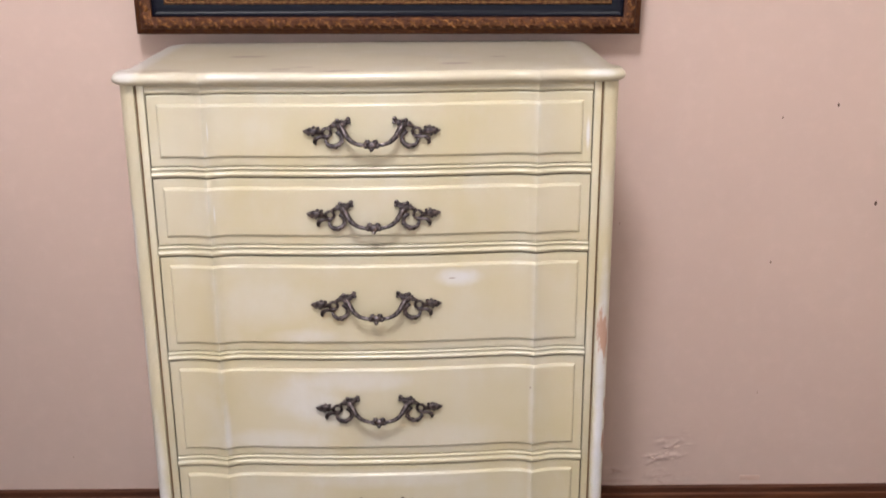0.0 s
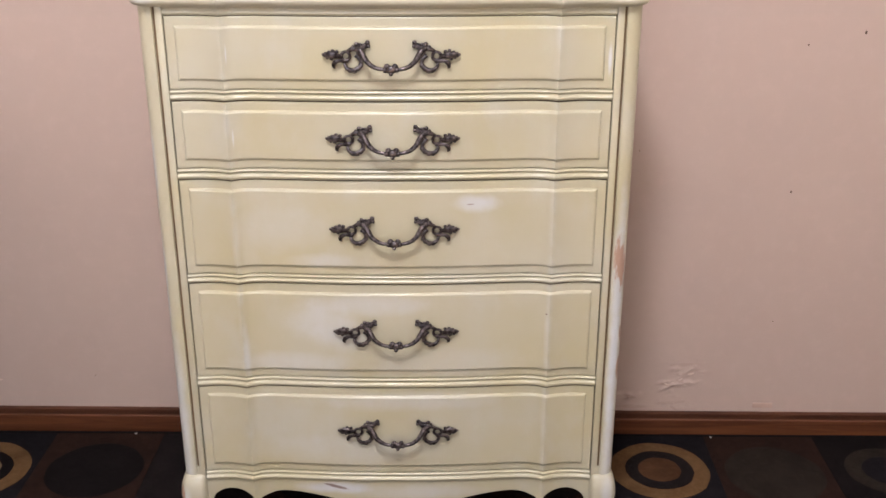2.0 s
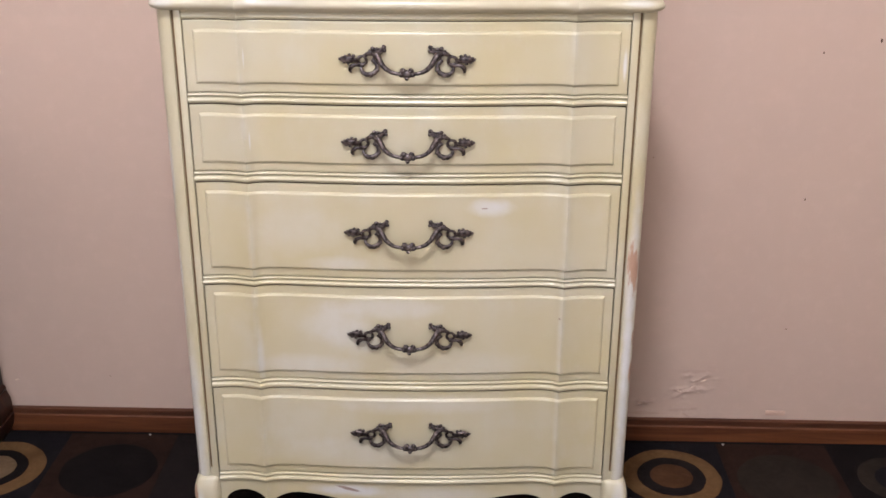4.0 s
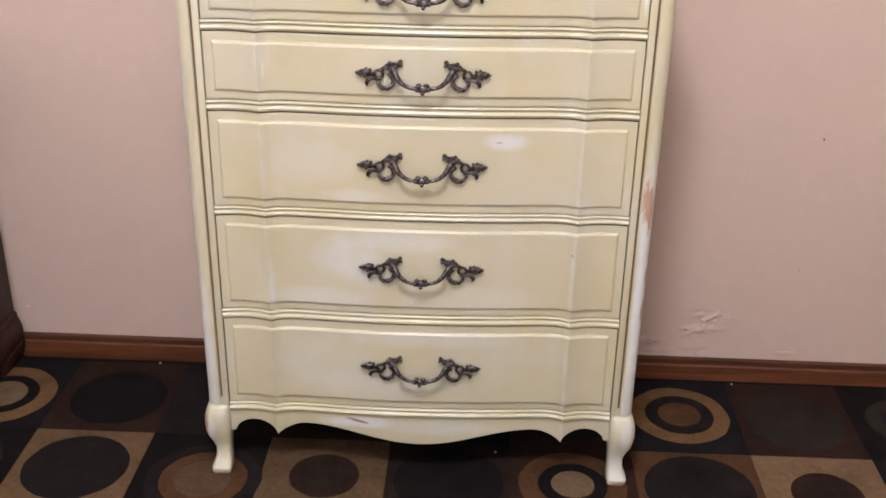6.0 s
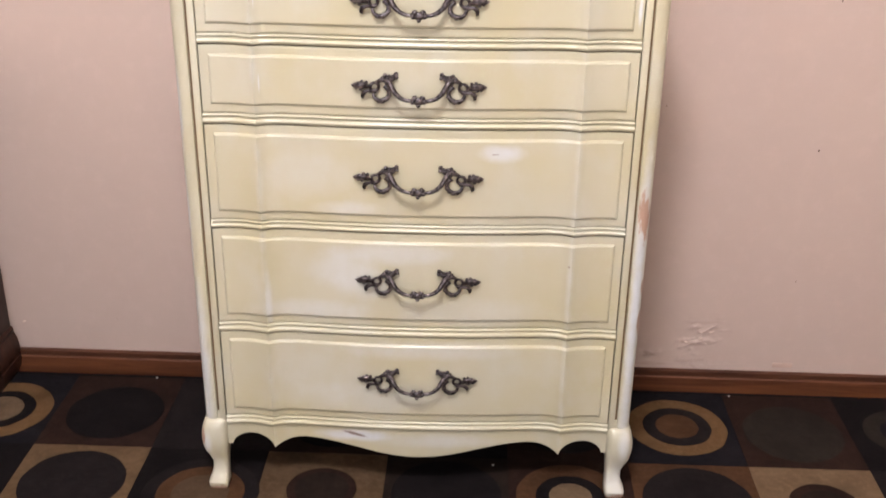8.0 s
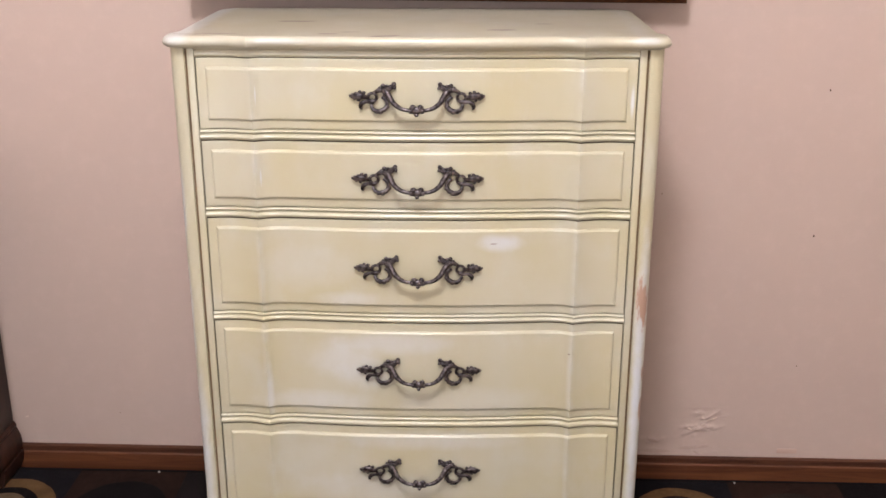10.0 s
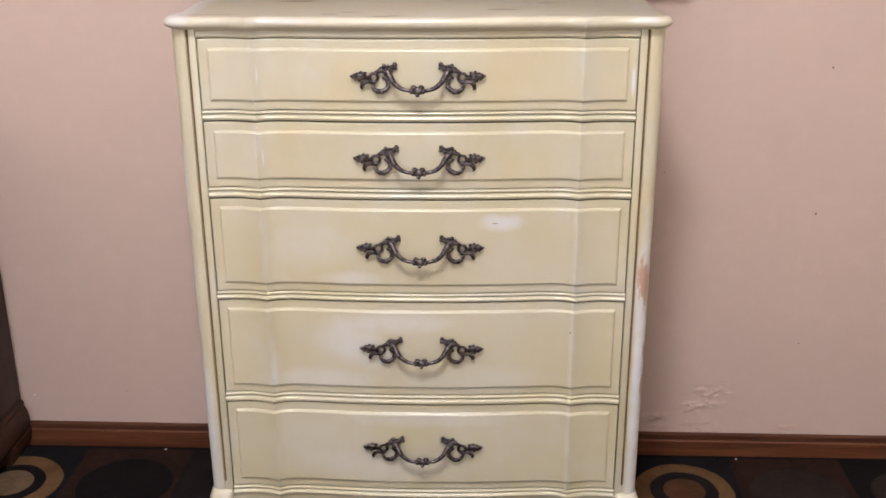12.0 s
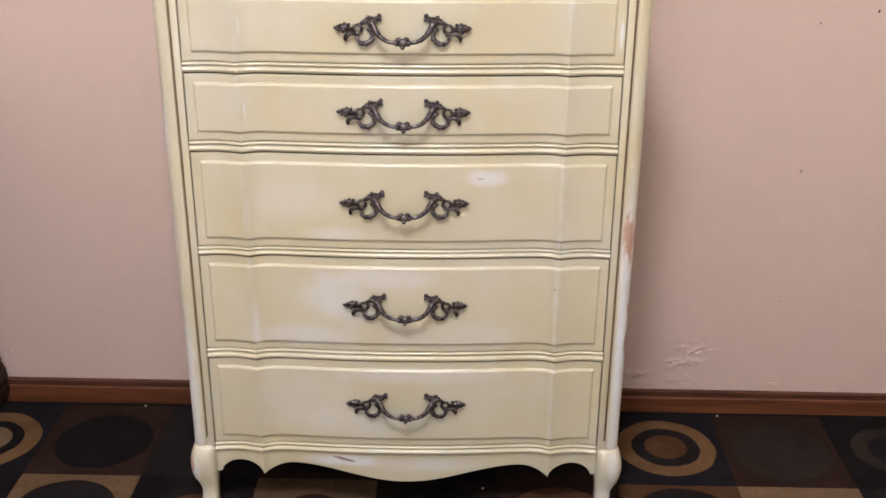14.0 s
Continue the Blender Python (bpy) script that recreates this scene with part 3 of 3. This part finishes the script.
def pull_mesh():
    """A cast bail pull: a leaf-and-scroll plate at each end, and a bail between them with a small flower."""
    bm = bmesh.new()
    for s in (-1, 1):
        def at(*pts):
            return [(s * x, y, z) for x, y, z in pts]
        # pointed leaf at the end, with lobes
        tube(bm, at((0.090, -0.004, -0.003), (0.100, -0.006, 0.0), (0.110, -0.006, 0.001), (0.118, -0.005, 0.0), (0.1245, -0.003, 0.0005)), (0.003, 0.0062, 0.0066, 0.0045, 0.0012), 8, 0.55)
        for x, z, r in ((0.097, 0.0065, 0.0036), (0.1045, 0.0082, 0.0034), (0.112, 0.0060, 0.0030), (0.118, 0.0040, 0.0024), (0.107, -0.0068, 0.0034), (0.1145, -0.0052, 0.0028), (0.1225, 0.0022, 0.0018)):
            blob(bm, s * x, -0.0045, z, r, r * 0.7, r * 0.9)
        # curled leaf hanging under it
        tube(bm, at((0.078, -0.005, -0.0125), (0.086, -0.0075, -0.0105), (0.0945, -0.0085, -0.0095), (0.1015, -0.0075, -0.0135), (0.1035, -0.005, -0.0205), (0.1010, -0.003, -0.0245)), (0.0018, 0.0030, 0.0036, 0.0044, 0.0034, 0.0010), 8, 0.7)
        # small ring
        tube(bm, at(*[(0.0815 + 0.0078 * math.cos(a), -0.0055 - 0.001 * math.sin(a), -0.0015 + 0.0078 * math.sin(a)) for a in np.linspace(0.3, 6.4, 12)]), (0.0032, 0.0026, 0.0028, 0.0034, 0.0026), 8, 0.8)
        # lower C scroll
        tube(bm, at((0.064, -0.005, 0.0), (0.0565, -0.0055, -0.0065), (0.0545, -0.006, -0.0150), (0.0590, -0.0065, -0.0230), (0.0695, -0.0065, -0.0275), (0.0790, -0.006, -0.0245), (0.0835, -0.005, -0.0165), (0.0800, -0.0045, -0.0110)),
             (0.0036, 0.0040, 0.0038, 0.0042, 0.0046, 0.0038, 0.0028, 0.0016), 8, 0.75)
        for x, z, rx, rz, turn in ((0.0585, -0.0255, 0.0046, 0.0030, 40), (0.0660, -0.0305, 0.0044, 0.0026, 10), (0.0745, -0.0295, 0.0042, 0.0026, -25), (0.0530, -0.0185, 0.0028, 0.0042, 0)):
            blob(bm, s * x, -0.006, z, rx, 0.0032, rz, s * turn)
        # upper leaf with a toothed crest
        tube(bm, at((0.079, -0.006, 0.006), (0.070, -0.008, 0.0115), (0.060, -0.008, 0.0125), (0.051, -0.0065, 0.0135), (0.0435, -0.0045, 0.0185)), (0.0028, 0.0044, 0.0050, 0.0054, 0.0034), 8, 0.6)
        for x, z, r in ((0.0420, 0.0225, 0.0046), (0.0405, 0.0160, 0.0036), (0.0500, 0.0185, 0.0028), (0.0550, 0.0195, 0.0030), (0.0620, 0.0200, 0.0042), (0.0680, 0.0160, 0.0028)):
            blob(bm, s * x, -0.0045, z, r, r * 0.7, r)
        for x, z, rx, rz, turn in ((0.0555, 0.0155, 0.0110, 0.0050, -18), (0.1060, 0.0005, 0.0100, 0.0072, 0), (0.0470, 0.0175, 0.0062, 0.0042, 25)):
            blob(bm, s * x, -0.0025, z, rx, 0.0026, rz, s * turn)
        # post that carries the bail
        tube(bm, at((0.0585, 0.0, 0.0065), (0.0585, -0.006, 0.0065), (0.0585, -0.0125, 0.0060)), (0.0046, 0.0042, 0.0036), 8)
    # bail
    half = [(0.0630, -0.0105, 0.0120), (0.0555, -0.0150, 0.0105), (0.0490, -0.0190, 0.0015), (0.0420, -0.0225, -0.0090), (0.0300, -0.0245, -0.0180), (0.0140, -0.0255, -0.0218)]
    tube(bm, [*half, *[(-x, y, z) for x, y, z in half[::-1]]], (0.0040, 0.0056, 0.0052, 0.0046, 0.0038, 0.0034, 0.0038, 0.0046, 0.0052, 0.0056, 0.0040), 10)
    for x, z, rx, rz, turn in ((-0.0072, -0.0172, 0.0062, 0.0066, 20), (0.0072, -0.0172, 0.0062, 0.0066, -20), (0.0, -0.0220, 0.0115, 0.0078, 0),
                                (0.0, -0.0300, 0.0042, 0.0042, 0), (-0.0105, -0.0226, 0.0050, 0.0058, -15), (0.0105, -0.0226, 0.0050, 0.0058, 15)):
        blob(bm, x, -0.0268, z, rx, 0.0048, rz, turn)
    return bm


DRAWERS = ((1.0044, 1.1383, 1.0715), (0.8514, 0.9812, 0.9145), (0.6334, 0.8276, 0.7335), (0.4044, 0.6122, 0.5145), (0.1771, 0.3797, 0.2850))
pull_data = None
for z0, z1, zh in DRAWERS:
    drawer = part("drawer", drawer_front(z0, z1), M_DRAWER, chest)
    drawer.data.materials.append(M_JOINT)
    place = pose(0.0018, -bow(0.06) - 0.0062, zh) @ Matrix.Diagonal((1.012, 1, 1, 1))
    if pull_data is None:
        pull = part("handle", pull_mesh(), M_PEWTER, drawer, "dark aged pewter bail pull with leaf scrolls", m=place)
        pull_data = pull.data
    else:
        pull = tagged(new("handle", pull_data), "dark aged pewter bail pull with leaf scrolls")
        pull.parent, pull.matrix_basis = drawer, place


def two_beads(z0, z1):
    h = z1 - z0
    pts = [(-0.012, z0)]
    for base, share in ((0.0, 0.62), (0.66, 0.34)):
        for i in range(7):
            a = math.pi * i / 6
            pts.append((-0.003 + (0.0085 if base == 0 else 0.0060) * math.sin(a), z0 + h * (base + share * (1 - math.cos(a)) / 2)))
    return pts + [(-0.012, z1)]


for z0, z1 in ((0.9828, 1.0030), (0.8292, 0.8500), (0.6138, 0.6320), (0.3813, 0.4030)):
    part("rail", swept(two_beads(z0, z1), FRONT_X), M_CREAM, chest)
part("bottom_moulding", swept(two_beads(0.1545, 0.1755), FRONT_X), M_CREAM, chest)
part("top_rail", swept([(-0.012, 1.1400), (0.0005, 1.1400), (0.004, 1.1435), (0.0045, 1.1480), (0.002, 1.1525), (0.0065, 1.1575), (0.010, 1.1600), (-0.012, 1.1600)], FRONT_X), M_CREAM, chest)


def top_outline(inset):
    """The plan of the top: serpentine front, rounded front corners, straight sides."""
    pts, half, back = [], 0.467 - inset, 0.437 - inset
    over = 0.022 - inset
    side = []
    for i in range(9):
        a = math.pi / 2 * i / 8
        side.append((half - 0.028 + 0.028 * math.sin(a), -over + 0.024 - 0.024 * math.cos(a)))
    front = [(x, -(bow(min(abs(x), HALF)) + over)) for x in FRONT_X]
    right = [(half, 0.018), (half - 0.002, 0.030), (half - 0.009, 0.043), (half - 0.0125, 0.052), (half - 0.013, 0.10)] + [(half - 0.013, y) for y in (0.20, 0.30, back - 0.06)] + [(half - 0.017, back - 0.028), (half - 0.034, back - 0.006), (half - 0.046, back)]
    pts += front + side + right
    pts += [(-x, y) for x, y in (side + right)[::-1]]
    return pts


bm = bmesh.new()
layers = ((0.030, 1.1565), (0.012, 1.1572), (0.005, 1.1600), (0.0012, 1.1640), (0.0, 1.1682), (0.0010, 1.1728), (0.0032, 1.1766), (0.0062, 1.1790), (0.0082, 1.1802), (0.0105, 1.1805))
skin(bm, [[(x, y, z) for x, y in top_outline(inset)] for inset, z in layers])
part("top", bm, M_TOP, chest, "cream top with scratches and a rounded moulded edge")

# case: sides, back, and the raw wood behind the joints of the front
for s, name in ((-1, "side_panel"), (1, "side_panel")):
    bm = bmesh.new()
    box(bm, s * 0.440, s * 0.4565, 0.040, 0.432, 0.150, 1.158, 0.002)
    part(name, bm, M_POST, chest)
part("back_panel", box(bmesh.new(), -0.440, 0.440, 0.418, 0.430, 0.12, 1.156), M_CASE, chest, "unpainted wooden back")
part("carcass", box(bmesh.new(), -0.4245, 0.4245, 0.0085, 0.030, 0.158, 1.157), M_JOINT, chest, "brown glazed wood in the joints")
part("bottom_board", box(bmesh.new(), -0.440, 0.440, 0.032, 0.416, 0.150, 0.165), M_CASE, chest)
for s in (-1, 1):
    part("stile", box(bmesh.new(), s * 0.4110, s * 0.4240, -0.0015, 0.030, 0.1560, 1.1560, 0.0012), M_POST, chest)
    # groove with a rounded lower end, sunk between stile and post
    bm = bmesh.new()
    box(bm, s * 0.4240, s * 0.4285, 0.0045, 0.030, 0.1560, 1.1560)
    part("groove", bm, M_GLAZE, chest, "brown glazed flute")
    part("groove_stop", box(bmesh.new(), s * 0.4238, s * 0.4287, -0.0010, 0.030, 0.1555, 0.186, 0.001), M_POST, chest)
    bm = bmesh.new()
    plan = [(0.4285, 0.030), (0.4285, 0.0005), (0.4295, -0.0018), (0.4330, -0.0030)]
    plan += [(0.4385 + 0.0190 * math.sin(a), 0.018 - 0.0210 * math.cos(a)) for a in np.linspace(0.1, math.pi / 2, 10)]
    plan += [(0.4575, 0.042), (0.4450, 0.042)]
    skin(bm, [[(s * x, y, z) for x, y in plan] for z in np.linspace(0.160, 1.157, 12)])
    part("corner_post", bm, M_POST, chest, "rounded corner post, paint worn to bare wood")


def apron_edge(x):
    """Height of the scalloped lower edge."""
    x = abs(x)
    if x < 0.2455:
        return 0.083 + 0.0398 * (1 - math.cos(math.pi * x / 0.2455)) / 2
    if x < RIDGE:
        return 0.1228 - 0.0243 * ((x - 0.2455) / (RIDGE - 0.2455)) ** 1.8
    if x < 0.3585:
        return 0.0985 + 0.0298 * math.sqrt(1 - (1 - (x - RIDGE) / 0.0505) ** 2) ** 1.1
    if x < 0.400:
        return 0.1015 + 0.0268 * math.sqrt(max(0.0, 1 - ((x - 0.3585) / 0.0415) ** 2))
    return 0.1015


bm = bmesh.new()
axs = sorted({*FRONT_X, *[round(v, 5) for v in [*np.linspace(0.30, 0.412, 40), *np.linspace(-0.412, -0.30, 40)]], -0.4135, 0.4135})
rings = []
for x in axs:
    e, f = apron_edge(x), -(bow(x) - 0.001)
    rings.append([(x, f + 0.020, e), (x, f + 0.0015, e), (x, f, e + 0.0015), (x, f, 0.135), (x, f, 0.1545), (x, f + 0.020, 0.1545)])
skin(bm, rings)
part("apron", bm, M_APRON, chest, "scalloped cream apron with a scratch")


def leg_mesh(s, front=True):
    """A short cabriole leg: rounded knee, thin ankle, small flared foot."""
    rows = [(0.1685, 0.4520, 0.4125, 0.0000, 0.044), (0.1665, 0.4565, 0.4105, -0.0060, 0.046), (0.160, 0.4610, 0.4095, -0.0115, 0.047), (0.148, 0.4650, 0.4090, -0.0165, 0.049),
            (0.134, 0.4672, 0.4090, -0.0195, 0.050), (0.118, 0.4675, 0.4090, -0.0205, 0.050), (0.104, 0.4655, 0.4095, -0.0195, 0.048), (0.091, 0.4605, 0.4105, -0.0165, 0.043),
            (0.078, 0.4530, 0.4120, -0.0125, 0.036), (0.062, 0.4465, 0.4130, -0.0095, 0.030), (0.044, 0.4465, 0.4130, -0.0110, 0.025), (0.030, 0.4495, 0.4125, -0.0160, 0.023),
            (0.0195, 0.4545, 0.4125, -0.0240, 0.021), (0.0165, 0.4555, 0.4120, -0.0262, 0.020), (0.006, 0.4550, 0.4130, -0.0258, 0.019), (0.0015, 0.4525, 0.4145, -0.0230, 0.017)]
    bm = bmesh.new()
    rings = []
    for z, xo, xi, yf, yb in rows:
        cx, cy, hx, hy = (xo + xi) / 2, (yf + yb) / 2, (xo - xi) / 2, (yb - yf) / 2
        ring = []
        for i in range(20):
            a = math.tau * i / 20
            c, d = math.cos(a), math.sin(a)
            p = 0.40 if z < 0.02 else 0.48 if z < 0.1 else 0.60  # squarer towards the foot
            x, y = math.copysign(abs(c) ** p, c) * hx, math.copysign(abs(d) ** p, d) * hy
            ring.append((s * (cx + x), cy + y if front else 0.408 - (cy + y), z))
        rings.append(ring)
    skin(bm, rings)
    return bm


for s in (-1, 1):
    for front in (True, False):
        part("leg", leg_mesh(s, front), M_LEG, chest, "cabriole leg, chipped at the foot")


# ---- the framed painting ----
picture = tagged(new("framed_painting"), "dim landscape painting in a carved gilt and black frame", "painting")
PW, PH = 1.080, 0.80
picture.matrix_basis = pose(0.0168, -0.032, 1.2050, 4, 0.37, 0)


def frame_ring(section, inset):
    """A mitred moulding round the picture; section of (inwards, forward)."""
    bm = bmesh.new()
    corners = [(-1, 0), (1, 0), (1, 1), (-1, 1)]
    rings = []
    for sx, sz in [*corners]:
        ring = []
        for inward, forward in section:
            k = inset + inward
            ring.append((sx * (PW / 2 - k), -forward, k if sz == 0 else PH - k))
        rings.append(ring)
    skin(bm, rings + [rings[0]], caps=False)
    return bm


part("outer_moulding", frame_ring([(0.0, -0.030), (-0.004, 0.022), (-0.002, 0.031), (0.004, 0.035), (0.009, 0.036), (0.013, 0.046), (0.020, 0.051), (0.028, 0.050), (0.033, 0.046), (0.036, 0.045), (0.037, 0.030), (0.037, -0.030), (0.0, -0.030)], 0.0), M_GILT_DARK, picture, "carved dark gilt outer moulding")
part("black_band", frame_ring([(0.0, 0.040), (0.003, 0.0405), (0.010, 0.034), (0.018, 0.030), (0.025, 0.029), (0.025, 0.01), (0.0, 0.01), (0.0, 0.040)], 0.0365), M_BLACK, picture, "glossy black hollow band")
part("inner_moulding", frame_ring([(0.0, 0.012), (0.0, 0.031), (0.003, 0.034), (0.007, 0.0335), (0.010, 0.037), (0.016, 0.036), (0.020, 0.030), (0.020, 0.012), (0.0, 0.012)], 0.0612), M_GILT, picture, "beaded gilt inner moulding")
part("canvas", box(bmesh.new(), -PW / 2 + 0.078, PW / 2 - 0.078, -0.020, -0.010, 0.078, PH - 0.078), M_CANVAS, picture, "dim blue-grey oil painting")


def carved_run(inward, forward, pitch, seed, big):
    """Carved leaves or beads along the lower and the two side mouldings."""
    rng = random.Random(seed)
    bm = bmesh.new()
    runs = [((-PW / 2 + inward, inward), (PW / 2 - inward, inward)), ((-PW / 2 + inward, inward), (-PW / 2 + inward, PH - inward)), ((PW / 2 - inward, inward), (PW / 2 - inward, PH - inward)),
            ((-PW / 2 + inward, PH - inward), (PW / 2 - inward, PH - inward))]
    for (xa, za), (xb, zb) in runs:
        length = math.hypot(xb - xa, zb - za)
        upright = abs(xb - xa) < 1e-6
        count = int(length / pitch)
        for i in range(count):
            u = (i + 0.5) / count
            x, z = xa + (xb - xa) * u, za + (zb - za) * u
            turn = 90 if upright else 0
            k = rng.uniform(0.8, 1.15)
            if big:
                for du, dv, lean in ((-0.26, 0.0045, 32), (0.26, -0.0045, 32), (0.0, 0.0, -30)):
                    dx, dz = (dv, du * pitch) if upright else (du * pitch, dv)
                    m = Matrix.LocRotScale((x + dx, -forward, z + dz), Euler((0, radians(turn + lean + rng.uniform(-12, 12)), 0)), (0.0088 * k, 0.0035, 0.0042 * k))
                    bmesh.ops.create_icosphere(bm, subdivisions=1, radius=1, matrix=m)
            else:
                m = Matrix.LocRotScale((x, -forward, z), None, (0.0030 * k, 0.0032, 0.0034 * k))
                bmesh.ops.create_icosphere(bm, subdivisions=1, radius=1, matrix=m)
    return bm


part("carving", carved_run(0.0225, 0.0492, 0.026, 3, True), M_GILT_CARVE, picture, "carved gilt leaf ornament")
part("beading", carved_run(0.0740, 0.0365, 0.0085, 5, False), M_BEAD, picture, "small gilt beads")


# ---- dark cabinet beside the chest ----
cabinet = tagged(new("cabinet"), "dark polished wooden cabinet with a moulded plinth against the wall", "cabinet")
cabinet.matrix_basis = pose(-1.074, -0.018, 0)
CW, CD = 0.60, 0.46


def plinth_outline(grow):
    return [(-CW - grow, 0.0), (-CW - grow, -CD - grow), (grow, -CD - grow), (grow, 0.0)]


bm = bmesh.new()
layers = ((0.006, 0.050), (0.013, 0.056), (0.015, 0.074), (0.013, 0.094), (0.007, 0.109), (0.004, 0.115), (0.006, 0.121), (0.004, 0.126), (0.0, 0.130))
skin(bm, [[(x, y, z) for x, y in plinth_outline(g)] for g, z in layers])
part("plinth", bm, M_DARKWOOD, cabinet)
part("body", box(bmesh.new(), -CW, 0.0, -CD, 0.0, 0.130, 0.83, 0.004), M_DARKWOOD, cabinet)
part("top", box(bmesh.new(), -CW - 0.02, 0.02, -CD - 0.02, 0.0, 0.831, 0.86, 0.008), M_DARKWOOD, cabinet)
part("door", box(bmesh.new(), -CW + 0.03, -0.03, -CD - 0.018, -CD - 0.001, 0.19, 0.81, 0.006), M_DARKWOOD, cabinet)
for y0, y1 in ((-0.115, 0.0), (-CD - 0.02, -CD + 0.10)):
    for x0, x1 in ((-0.09, 0.016), (-CW - 0.016, -CW + 0.09)):
        bm = bmesh.new()
        skin(bm, [[(x0 + i * (0.006 if x0 > -0.3 else 0), y0, z), (x1 - (i * 0.004), y0, z), (x1 - i * 0.004, y1, z), (x0, y1, z)] for i, z in ((3, 0.001), (1, 0.02), (0, 0.0495))])
        part("bracket_foot", bm, M_DARKWOOD, cabinet)
